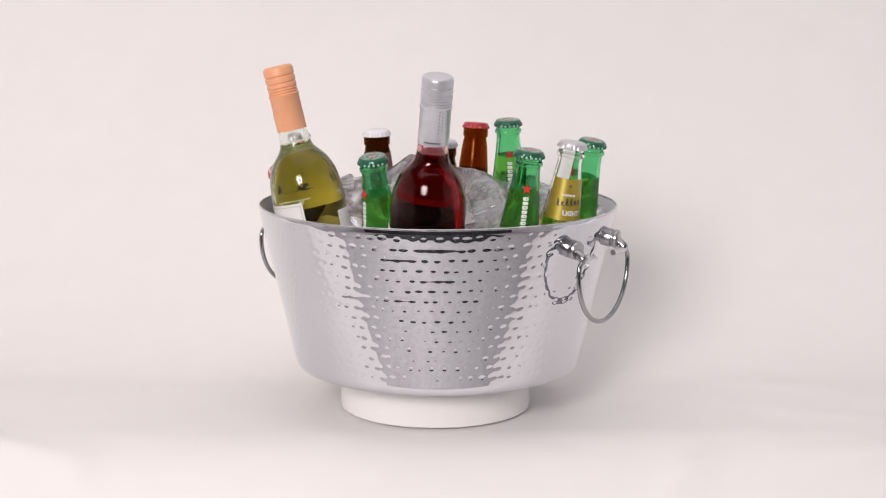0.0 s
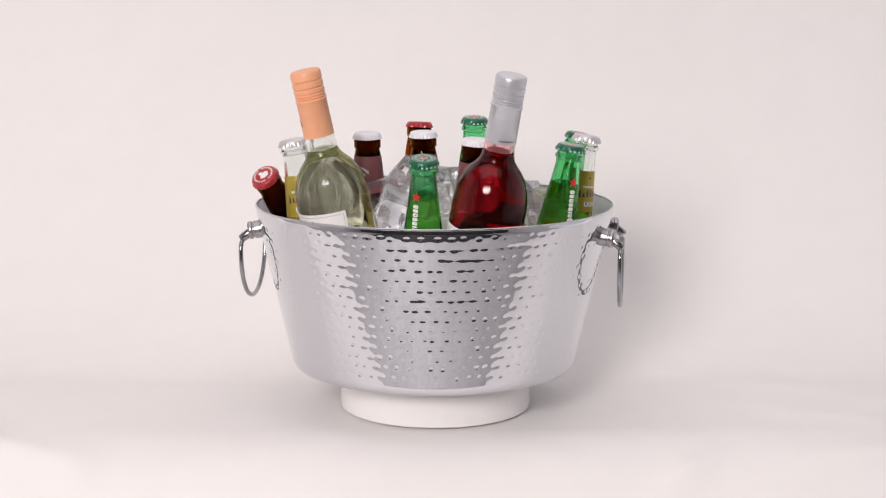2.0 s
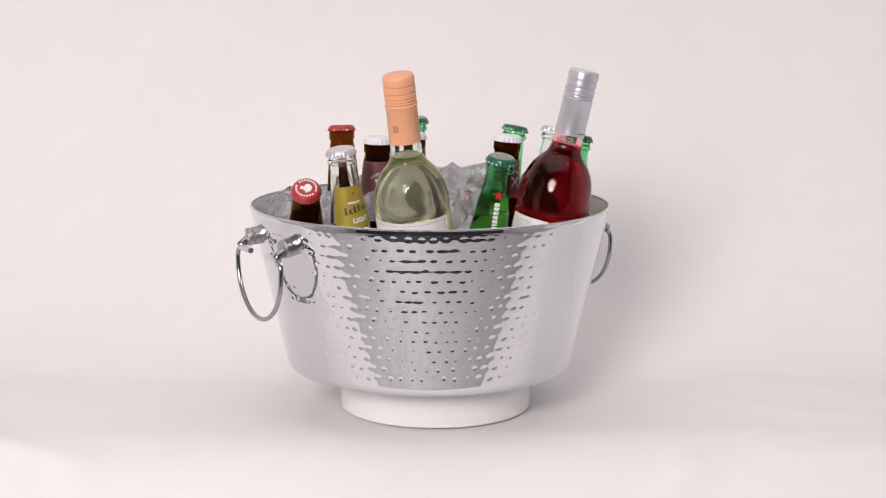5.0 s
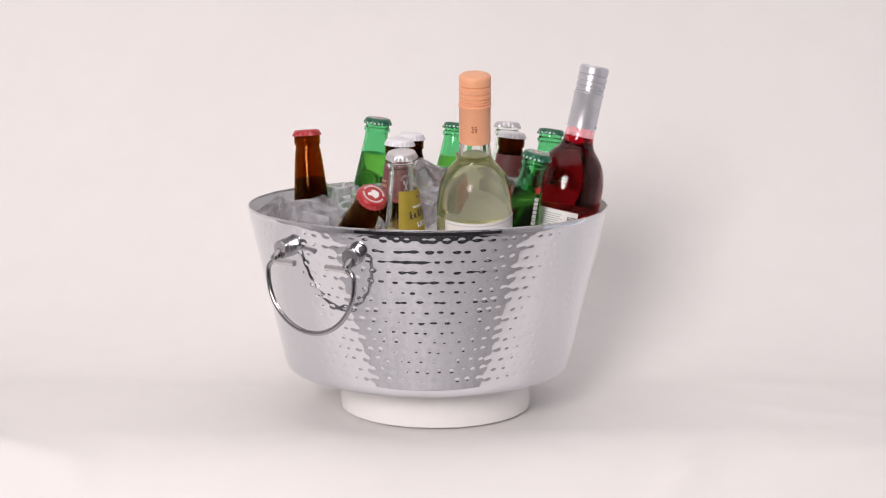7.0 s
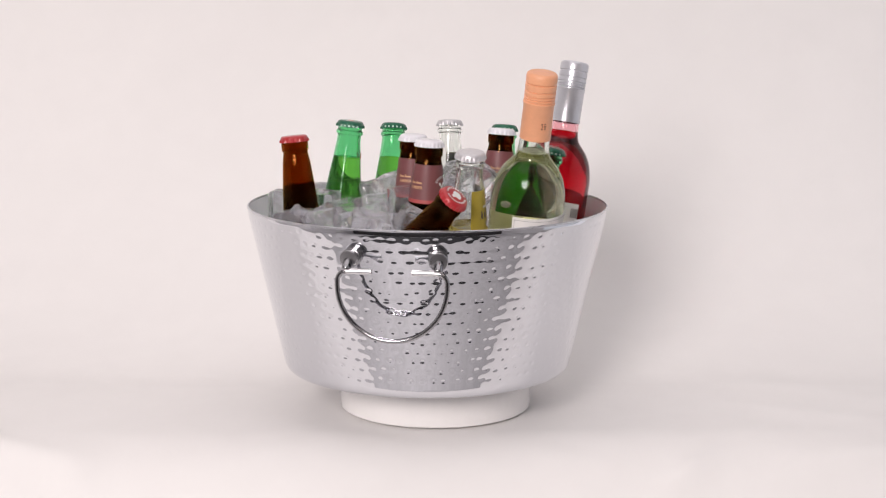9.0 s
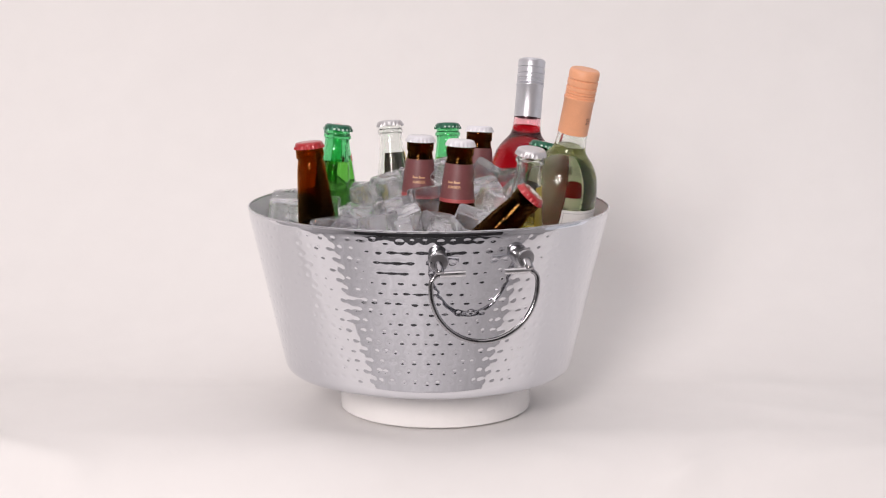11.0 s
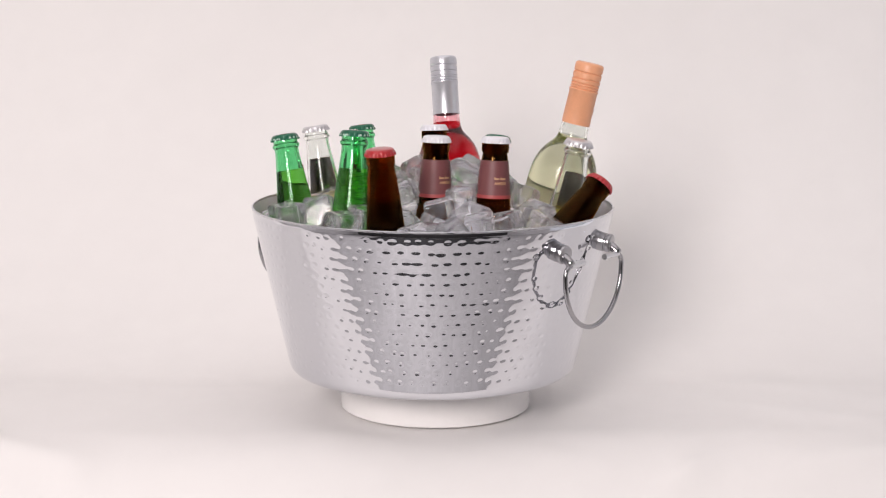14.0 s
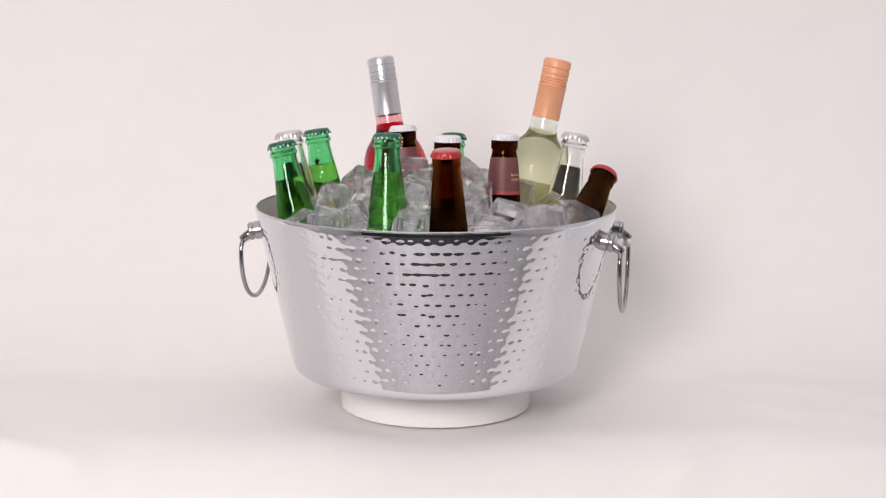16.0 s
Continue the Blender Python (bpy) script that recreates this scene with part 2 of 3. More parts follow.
def make_backdrop():
    """White sweep: lies on the table, curves up behind, with soft folds."""
    nx = 170
    edge, flat1, rad, top, bend = -0.097, 0.08, 0.50, 2.2, 0.15
    line = []
    steep = radians(47)
    ey, ez = edge - bend * math.sin(steep), -bend * (1 - math.cos(steep))
    for k in range(14, 0, -1):  # hangs over the table's front edge
        d = 0.55 * k / 14
        line.append((ey - d * math.cos(steep), ez - d * math.sin(steep), (0, -math.sin(steep), math.cos(steep))))
    for k in range(36, 0, -1):
        a = steep * k / 36
        line.append((edge - bend * math.sin(a), -bend * (1 - math.cos(a)), (0, -math.sin(a), math.cos(a))))
    for k in range(61):
        line.append((edge + (flat1 - edge) * k / 60, 0.0, (0, 0, 1)))
    for k in range(1, 31):
        a = math.pi / 2 * k / 30
        line.append((flat1 + rad * math.sin(a), rad * (1 - math.cos(a)), (0, -math.sin(a), math.cos(a))))
    for k in range(1, 61):
        line.append((flat1 + rad, rad + (top - rad) * k / 60, (0, -1, 0)))
    ny = len(line) - 1
    verts, faces = [], []
    for y, z, n in line:
        for i in range(nx + 1):
            x = -1.35 + 2.7 * i / nx
            away = min(1.0, max(0.0, (math.hypot(x, y) - 0.13) / 0.12))
            d = 0.004 * noise.noise((x * 2.2, y * 2.6, z * 1.5)) + 0.0022 * noise.noise((x * 6 + 3, y * 5, z * 4))
            for fx, fy, dx, dy, amp, wide, long in FOLDS:
                u = (x - fx) * dx + (y - fy) * dy
                w = -(x - fx) * dy + (y - fy) * dx
                if z < 0.05:
                    d += amp * math.exp(-(w / wide) ** 2 - (u / long) ** 2)
            d = (d + 0.0012) * away
            if z <= 0.0:
                d = max(d, -0.0025) + 0.0026
            sway = 0.020 * noise.noise((x * 2.6, 7.0, 0.0)) * min(1.0, max(0.0, (-0.12 - y) / 0.10))
            verts.append((x + n[0] * d, y + sway + n[1] * d, z + n[2] * d - DROP))
    for j in range(ny):
        for i in range(nx):
            k = j * (nx + 1) + i
            faces.append((k, k + 1, k + nx + 2, k + nx + 1))
    me = bpy.data.meshes.new("backdrop")
    me.from_pydata(verts, [], faces)
    smooth(me)
    me.materials.append(PAPER)
    ob = new("backdrop", me)
    md = ob.modifiers.new("thickness", "SOLIDIFY")
    md.thickness, md.offset = 0.0012, -1
    return tagged(ob, "white seamless paper sweep with soft folds behind the tub", "backdrop", kind="structure")


FOLDS = [(-0.352, -0.172, 0.35, -0.94, 0.007, 0.012, 0.030), (-0.412, -0.148, 0.925, -0.38, 0.005, 0.014, 0.060),
         (0.247, -0.172, 0.73, 0.69, 0.009, 0.010, 0.030), (0.125, -0.155, 0.85, -0.5, 0.004, 0.012, 0.030),
         (-0.47, -0.12, 0.95, -0.3, 0.004, 0.022, 0.16), (0.50, -0.08, 0.9, -0.4, 0.0025, 0.026, 0.2),
         (0.36, 0.10, 0.8, -0.6, 0.002, 0.03, 0.2), (-0.20, -0.16, 0.9, 0.35, 0.003, 0.02, 0.10),
         (0.42, -0.15, 0.95, 0.2, 0.004, 0.018, 0.10)]


def make_room():
    w = 0.1
    walls = {"wall_north": (-3, 2.5, -0.75, 3, 2.5 + w, 2.7), "wall_south": (-3, -2.95 - w, -0.75, 3, -2.95, 2.7),
             "wall_west": (-3 - w, -2.95 - w, -0.75, -3, 2.5 + w, 2.7), "wall_east": (3, -2.95 - w, -0.75, 3 + w, 2.5 + w, 2.7)}
    for name, b in walls.items():
        side = name in ("wall_west", "wall_east")
        tagged(part(name, box(*b), BOUNCE_WALL if side else STUDIO, flat=True), "unseen plain wall beside the set, pale to bounce light" if side else "plain dark grey studio wall around the set", "wall", kind="structure")
    tagged(part("floor", box(-3, -2.95, -0.85, 3, 2.5, -0.75), STUDIO_FLOOR, flat=True), "pale grey studio floor under the table", "floor", kind="structure")
    # Added dark sheet out of view: gives the hammered dents something dark to reflect.
    tagged(part("dark_reflection_sheet", box(-1.7, -2.85, -0.75, 1.7, -1.62, -0.742), DARK_SHEET, flat=True), "unseen dark sheet on the floor, added to darken the tub's reflections", "mat", kind="structure")
    tagged(part("ceiling", box(-3, -2.95, 2.7, 3, 2.5, 2.8), STUDIO, flat=True), "plain dark grey studio ceiling", "ceiling", kind="structure")
    table = tagged(new("table"), "plain wooden table hidden under the white paper", "table")
    table.location = (0, 0, -0.75 - DROP)
    part("tabletop", box(-1.2, -0.085, 0.70, 1.2, 0.55, 0.7465), TABLE_WOOD, table, flat=True)
    for x in (-1.12, 1.12):
        for y in (-0.07, 0.48):
            part("leg", box(x - 0.03, y - 0.03, DROP, x + 0.03, y + 0.03, 0.72), TABLE_WOOD, table, flat=True)


make_backdrop()
make_room()

# ---- turntable and tub ----
SPUN = []  # things that turn with the platter: (object, its pose at the start)
PAPER_Z = 0.0042 - DROP
tt = tagged(new("turntable"), "low round white plastic display turntable under the tub", "turntable")
tt.location = (0, 0, PAPER_Z)
part("base", lathe(rounded([(0, 0), (0.0985, 0), (0.1013, 0.002), (0.1013, 0.0395), (0.0998, 0.0408), (0, 0.0408)], 0.15, 1), 96), WHITE_PLASTIC, tt)
platter = part("platter", lathe([(0, 0.0414), (0.0995, 0.0414), (0.1005, 0.0420), (0.1005, 0.0428), (0.0995, 0.0434), (0, 0.0434)], 96), WHITE_PLASTIC, tt)

TUB_AT = (0.0025, 0.0081)
RIM_Z, RIM_R = 0.217, 0.190
LOW_Z, LOW_R = 0.054, 0.1525


def wall_radius(z):
    return LOW_R + (RIM_R - LOW_R) * (z - LOW_Z) / (RIM_Z - LOW_Z)


def hammered_wall(parent):
    """Outer skin with rows of hammered dents, its bottom corner and underside."""
    rng = np.random.default_rng(4)
    count, rows, cols, high = 88, 15, 880, 200
    zs = np.linspace(LOW_Z, RIM_Z - 0.0015, high)
    ang = np.arange(cols) * 2 * np.pi / cols
    depth, groove = np.zeros((high, cols)), np.zeros((high, cols))
    for k in range(rows):
        zc = 0.0625 + k * 0.01035
        # a shallow groove along the row, deeper in stretches
        runs = sum(rng.uniform(0.4, 1.0) * np.cos(f * ang + rng.uniform(0, 6.28)) for f in (3, 5, 8, 13, 19))
        runs = np.clip(0.1 + 0.5 * runs, 0.0, 1.5) * GROOVE * rng.uniform(0.6, 1.3) * (1.5 if k > 10 else 1.0 if k > 5 else 0.15)
        groove += np.exp(-((zs - zc) / np.where(zs < zc, 0.0017, 0.0026)) ** 2)[:, None] * runs[None, :]
        for i in range(count):
            a = 2 * np.pi * (i + 0.5 * (k % 2) + rng.normal(0, 0.13)) / count
            z0, amp = zc + rng.normal(0, 0.0005), rng.uniform(0.55, 1.15) * DENT * (1.5 if k > 12 else 1.25)
            wz, wa = rng.uniform(0.0014, 0.0019), rng.uniform(0.0019, 0.0029)
            ci = int(round(a / (2 * np.pi) * cols))
            cc = np.arange(ci - 14, ci + 15)
            rr = np.where(abs(zs - z0) < 0.0085)[0]
            da = (cc * 2 * np.pi / cols - a) * 0.172
            dz = zs[rr] - z0
            g = np.exp(-(dz / np.where(dz < 0, wz, wz * 1.2)) ** 2)[:, None] * np.exp(-(da / wa) ** 2)[None, :]
            depth[np.ix_(rr, cc % cols)] += amp * g
    lip = np.clip(zs - (RIM_Z - 0.011), 0, None)  # the wall stands up straighter under the rim
    base = (wall_radius(zs) - 15.0 * lip ** 2)[:, None] - depth - groove
    x, y = base * np.cos(ang), base * np.sin(ang)
    z = np.repeat(zs[:, None], cols, 1)
    verts = np.stack([x, y, z], -1).reshape(-1, 3)
    # corner and underside
    extra = [(LOW_R - 0.0008, 0.0505), (LOW_R - 0.0026, 0.0470), (LOW_R - 0.0055, 0.0442), (LOW_R - 0.0095, 0.0428), (LOW_R - 0.016, 0.0425), (0.06, 0.0425), (0.002, 0.0425)]
    low = np.concatenate([np.stack([r * np.cos(ang), r * np.sin(ang), 0 * ang + q], -1) for r, q in reversed(extra)])
    verts = np.concatenate([low, verts])
    n = len(verts) // cols
    i = np.arange(cols)
    j = (i + 1) % cols
    faces = np.concatenate([np.stack([k * cols + i, k * cols + j, (k + 1) * cols + j, (k + 1) * cols + i], -1) for k in range(n - 1)])
    me = bpy.data.meshes.new("body")
    me.from_pydata(verts.tolist(), [], faces.tolist())
    smooth(me)
    me.materials.append(STEEL)
    ob = new("body", me)
    ob.parent = parent
    return tagged(ob, "hammered mirror-polished steel body")


DENT, GROOVE = 0.00031, 0.00011


def make_handle(tub, az):
    """Two posts with T-shaped ends that carry a hanging D-shaped ring."""
    turn = pose(0, 0, 0, 0, 0, az)
    half, z, reach = 0.0405, 0.1905, 0.1975
    ring_r, drop = 0.0528, 0.0138
    side = []
    for k in range(0, 7):
        a = math.pi / 2 * k / 6
        side.append((-ring_r + 0.010 - 0.010 * math.sin(a), z - 0.0118 - 0.010 + 0.010 * math.cos(a)))
    side.append((-ring_r, z - 0.0118 - drop))
    for k in range(1, 24):
        a = math.pi + math.pi * k / 24
        side.append((ring_r * math.cos(a), z - 0.0118 - drop + ring_r * math.sin(a)))
    side.append((ring_r, z - 0.0118 - drop))
    for k in range(6, -1, -1):
        a = math.pi / 2 * k / 6
        side.append((ring_r - 0.010 + 0.010 * math.sin(a), z - 0.0118 - 0.010 + 0.010 * math.cos(a)))
    path = [(reach, -half + 0.019, z - 0.0118)] + [(reach, y, q) for y, q in side] + [(reach, half - 0.019, z - 0.0118)]
    ring = part("handle", tube(path, 0.0024, 14), CHROME, tub, "hanging D-shaped chrome ring handle")
    ring.matrix_basis = turn
    for s in (-1, 1):
        yy = s * half
        root = math.sqrt(wall_radius(z) ** 2 - yy ** 2) - 0.002
        bm = lathe(rounded([(0, -0.004), (0.0094, -0.004), (0.0094, 0.0078), (0.0080, 0.0083), (0.0080, 0.0095), (0.0094, 0.0100), (0.0094, 0.0132), (0.0084, 0.0146), (0, 0.0148)], 0.1, 1), 32)
        post = part("post", bm, POST_STEEL, ring, "short round steel post")
        post.matrix_basis = Matrix.Translation((root, yy, z)) @ Matrix.Rotation(radians(s * 11), 4, "Z") @ Matrix.Rotation(radians(98), 4, "Y")
        stem = part("stem", lathe(rounded([(0, 0), (0.0044, 0), (0.0044, 0.0135), (0.0034, 0.0150), (0, 0.0152)], 0.2, 1), 20), CHROME, ring)
        stem.matrix_basis = Matrix.Translation((root + 0.0105, yy + s * 0.003, z - 0.002)) @ Matrix.Rotation(radians(s * 4), 4, "Z") @ Matrix.Rotation(radians(128), 4, "Y")
        pin = part("pin", tube([(reach, yy - s * 0.021, z - 0.0118), (reach, yy - s * 0.020, z - 0.0118), (reach, yy + s * 0.004, z - 0.0118)], 0.0030, 16), SATIN, ring, "satin steel cross pin")
    return ring


def make_tub():
    tub = tagged(new("beverage_tub"), "round hammered stainless steel beverage tub with ring handles", "tub")
    hammered_wall(tub)
    inner = [(0.0, 0.0450), (0.142, 0.0450), (0.1475, 0.047), (0.1503, 0.052)] + [(wall_radius(q) - 0.0022, q) for q in (0.06, 0.1, 0.14, 0.18, 0.2155)]
    part("lining", lathe(inner, 128), LINING, tub, "smooth satin steel inside")
    r = RIM_R - 0.0014
    edge = [(r - 0.0014, 0.2150), (r - 0.0013, 0.2163), (r - 0.0012, 0.2171), (r - 0.0004, 0.2172), (r + 0.0003, 0.2166), (r + 0.0003, 0.2156), (r - 0.0004, 0.2150), (r - 0.0014, 0.2150)]
    part("rim", lathe(edge, 160), RIM_STEEL, tub, "thin rolled polished rim")
    for az in (147.0, -33.0):
        make_handle(tub, az)
    SPUN.append((tub, pose(TUB_AT[0], TUB_AT[1], 0)))


make_tub()


# ---- bottles ----
def cap_mesh(r=0.0143, h=0.0066):
    """Crown cap with fluted skirt, top at z = 0."""
    def flute(a, z):
        return 1 + (0.05 * math.cos(21 * a) if z < -0.0035 else 0.012 * math.cos(21 * a) if z < -0.002 else 0)
    prof = [(r * 0.98, -h + 0.0006), (r * 1.045, -h), (r * 1.03, -h * 0.75), (r, -h * 0.5), (r * 0.97, -h * 0.28), (r * 0.9, -h * 0.09), (r * 0.8, -0.0001), (0, 0)]
    return lathe(prof, 126, wobble=flute)


CROWN_PROFILE_AMBER = [(0.0, 0.046), (0.024, 0.043), (0.0285, 0.046), (0.0295, 0.051), (0.0295, 0.098), (0.0285, 0.108), (0.0245, 0.121), (0.0208, 0.134), (0.0196, 0.145), (0.0168, 0.180), (0.0150, 0.200),
                       (0.0141, 0.2085), (0.0127, 0.2160), (0.0125, 0.2176), (0.0128, 0.2182), (0.0138, 0.2186), (0.0139, 0.2196), (0.0139, 0.2272), (0.0134, 0.2286), (0.0128, 0.2292), (0.0128, 0.231), (0.0, 0.2335)]
CROWN_PROFILE_GREEN = [(0.0, 0.046), (0.023, 0.043), (0.0275, 0.046), (0.0285, 0.051), (0.0285, 0.098), (0.0278, 0.110), (0.0256, 0.124), (0.0227, 0.136), (0.0206, 0.147), (0.0168, 0.178), (0.0143, 0.198),
                       (0.0125, 0.214), (0.0126, 0.2185), (0.0128, 0.2195), (0.0142, 0.2206), (0.0143, 0.2232), (0.0128, 0.2246), (0.0126, 0.231), (0.0, 0.2335)]
CROWN_H = 0.2345
WINE_PROFILE = [(0.0, 0.012), (0.02, 0.004), (0.030, 0.0), (0.0355, 0.003), (0.0365, 0.008), (0.0368, 0.150), (0.0368, 0.170), (0.0365, 0.178), (0.0355, 0.186), (0.0337, 0.194), (0.0306, 0.202), (0.0262, 0.209),
                (0.0212, 0.2145), (0.0176, 0.219), (0.0158, 0.2245), (0.0150, 0.232), (0.0144, 0.245), (0.0138, 0.300), (0.0, 0.3025)]
WINE_H = 0.304


def fill(profile, level, inset=0.0016):
    """The liquid inside a turned bottle, up to a level."""
    pts = [(max(0.0, r - inset), z + (inset * 2 if z < profile[0][1] + 0.006 else 0)) for r, z in profile if z < level - 0.002]
    r = radius_at(profile, level) - inset
    return pts + [(radius_at(profile, level - 0.0012) - inset, level - 0.0012), (radius_at(profile, level - 0.0004) - inset, level - 0.0004), (r, level), (r * 0.96, level - 0.0005), (0.0, level - 0.0006)]


def air(profile, level, top, wall=0.0024):
    """The air space above the drink, turned inside out."""
    zs = [z for r, z in profile if level + 0.001 < z < top - 0.002]
    pts = [(0.0, level), (radius_at(profile, level) - wall, level)]
    pts += [(radius_at(profile, z) - wall, z) for z in [level + 0.0006] + zs + [top - 0.001]]
    bm = lathe(pts + [(0.0, top)], 48)
    bmesh.ops.reverse_faces(bm, faces=bm.faces)
    return bm


def crown_parts(b, cap_mat, top, cap_label, cap_print=None):
    cap = part("cap", cap_mesh(), cap_mat, b, cap_label)
    cap.location = (0, 0, top)
    if cap_print == "star":
        part("edge_ring", disc(0.0108, 0.0116, 0.0003), GREEN_PRINT, cap, "thin pale ring round the cap's edge")
        bm = bmesh.new()
        for i in range(20):
            if i not in (4, 14):
                lathe([(0.0066, 0.0003), (0.0094, 0.0003)], 2, 18 * i, 18 * i + 11, bm=bm)
        part("print", bm, GREEN_PRINT, cap, "ring of pale printed marks")
        bm = bmesh.new()
        for i in range(21):  # pale letters' worth of marks on the skirt's flutes
            if i % 7 < 5:
                lathe([(0.01565, -0.0058), (0.01545, -0.0040)], 2, 360 * i / 21 - 4, 360 * i / 21 + 4, bm=bm)
        part("skirt_marks", bm, GREEN_PRINT, cap, "pale marks round the skirt")
        w = part("star_border", shape(star_points(0.0052), 0.0001), WHITE_PRINT, cap, "white star border")
        w.location = (0, 0, 0.0002)
        e = part("emblem", shape(star_points(0.0036), 0.0002), RED_PRINT, cap, "small red star")
        e.location = (0, 0, 0.0003)
    elif cap_print == "ring":
        bm = bmesh.new()
        for i in range(22):
            if i in (5, 16):
                continue
            a0 = 360 * i / 22
            lathe([(0.0088, 0.0003), (0.0108, 0.0003)], 2, a0, a0 + 10, bm=bm)
        part("print", bm, WHITE_PRINT, cap, "ring of white marks")
        e = part("emblem", shape([(-0.005, -0.003), (-0.001, -0.0055), (0.004, -0.0045), (0.0058, 0.0), (0.0035, 0.003), (0.001, 0.0022), (-0.0005, 0.0055), (-0.004, 0.0048), (-0.0026, 0.001)], 0.0002), WHITE_PRINT, cap, "white emblem")
        e.location = (0, 0, 0.0003)
    return cap


def tilted(top, lean, height):
    """Pose of a bottle whose cap centre is at top and that leans out by lean (x and y per metre of height)."""
    axis = Vector((lean[0], lean[1], 1)).normalized()
    q = Vector((0, 0, 1)).rotation_difference(axis)
    return Matrix.Translation(Vector(top) - axis * height) @ q.to_matrix().to_4x4()


AXES = []  # (base, axis, profile) of every bottle, to lay the ice between them


def stand(b, top, lean, height, profile):
    foot = profile[1][1] + 0.012
    for _ in range(60):  # keep the foot clear of the tub's side
        m = tilted(top, lean, height)
        axis = (m.to_3x3() @ Vector((0, 0, 1))).normalized()
        clear = True
        for z in (foot, foot + 0.05):
            p = m.translation + axis * z
            q = Vector((p.x - TUB_AT[0], p.y - TUB_AT[1]))
            if q.length + radius_at(profile, z) > wall_radius(p.z) - 0.006:
                clear = False
                lean = (lean[0] + 0.006 * q.x / q.length, lean[1] + 0.006 * q.y / q.length)
                break
        if clear:
            break
    SPUN.append((b, m))
    AXES.append((m.translation.copy(), (m.to_3x3() @ Vector((0, 0, 1))).normalized(), profile, height))


def green_bottle(top, lean, az, level=0.196, label="green glass beer bottle with green cap standing in ice"):
    b = tagged(new("beer_bottle"), label, "bottle", "beer bottles in the tub")
    prof = CROWN_PROFILE_GREEN
    part("glass", lathe(rounded(prof, 0.16, 2), 48), GREEN_GLASS, b)
    part("air_space", air(prof, level, 0.229), GREEN_GLASS, b, "empty neck above the beer")
    part("beer", lathe(fill(prof, level - 0.0004), 48), BEER_GREEN, b, "pale beer")
    crown_parts(b, GREEN_CAP, CROWN_H, "green crown cap", "star")
    part("star", onto(shape(star_points(0.0052)), prof, az, 0.1985), RED_PRINT, b, "red printed star")
    bm = bmesh.new()
    # the upright word on the neck as plain rounded blocks
    sizes = [0.0050, 0.0034, 0.0018, 0.0036, 0.0034, 0.0038, 0.0034, 0.0036]
    y = 0.137
    for k, size in enumerate(sizes):
        w, h = (0.0036 if k == 0 else 0.0027), size / 2
        cx = 0.0006 if k == 0 else 0.0
        ring = [(math.copysign(abs(math.cos(q)) ** 0.6, math.cos(q)), math.copysign(abs(math.sin(q)) ** 0.6, math.sin(q))) for q in (i * math.pi / 8 for i in range(16))]
        hole = (0.14, 0.3, 0.05, 0.22)[k % 4]
        outer = [bm.verts.new((cx + w * u, y + h + h * v, 0)) for u, v in ring]
        inner = [bm.verts.new((cx + w * (u * hole + (0.25 if k % 2 else -0.2)), y + h + h * v * hole, 0)) for u, v in ring]
        for i in range(16):
            bm.faces.new((outer[i], outer[(i + 1) % 16], inner[(i + 1) % 16], inner[i]))
        y += size + 0.0007
    part("lettering", onto(bm, prof, az, 0.021, 0.0006), WHITE_PRINT, b, "white upright marks")
    stand(b, top, lean, CROWN_H, prof)
    return b


def amber_bottle(top, lean, az, red=False, prints=None, level=0.2272):
    lab = "brown glass beer bottle with red cap among the ice" if red else "brown glass beer bottle with white cap and maroon neck label"
    b = tagged(new("beer_bottle"), lab, "bottle", "beer bottles in the tub")
    prof = CROWN_PROFILE_AMBER
    part("glass", lathe(rounded(prof, 0.16, 2), 48), AMBER_GLASS, b)
    part("air_space", air(prof, level, 0.2302), AMBER_GLASS, b, "empty neck above the beer")
    part("beer", lathe(fill(prof, level - 0.0004), 48), BEER_AMBER, b, "dark beer")
    crown_parts(b, RED_CAP if red else WHITE_CAP, CROWN_H, "red crown cap" if red else "white crown cap", prints)
    if not red:
        neck = part("neck_label", wrap(prof, 0.1755, 0.2105, 0, 360, 0.0004, 0.0003, 48), LABEL_MAROON, b, "maroon paper neck label")
        part("band", wrap(prof, 0.1720, 0.1755, 0, 360, 0.0006, 0.0005, 48), LABEL_RED, neck, "light red band")
        part("lettering", onto(lettering("AMBER", 0.0042, 0.00008), prof, az, 0.1875), GOLD_PRINT, neck, "gold word")
        bm = bmesh.new()
        for x, w in ((-0.0042, 0.005), (0.0024, 0.0062)):
            bar(x, 0, w, 0.0016, bm)
            bar(x - w * 0.35, 0.0008, 0.0008, 0.0026, bm)
        part("line", onto(bm, prof, az, 0.1922), GOLD_PRINT, neck, "gold script line")
        arc = lettering("CALIFORNIA", 0.0036, 0.00006)
        for v in arc.verts:
            a = v.co.x / 0.0088
            q = 0.0088 + v.co.y
            v.co = (q * math.sin(a), q * math.cos(a) - 0.001, 0)
        part("lettering", onto(arc, prof, az + 102, 0.1905), WHITE_PRINT, neck, "white arched word")
        cross = bmesh.new()
        for s in (-1, 1):
            shape([(s * -0.0044, -0.0050), (s * -0.0036, -0.0054), (s * 0.0020, 0.0012), (s * 0.0044, 0.0022), (s * 0.0046, 0.0046), (s * 0.0024, 0.0044), (s * 0.0012, 0.0018)], bm=cross)
        part("emblem", onto(cross, prof, az + 102, 0.1885), WHITE_PRINT, neck, "white crossed emblem")
    stand(b, top, lean, CROWN_H, prof)
    return b


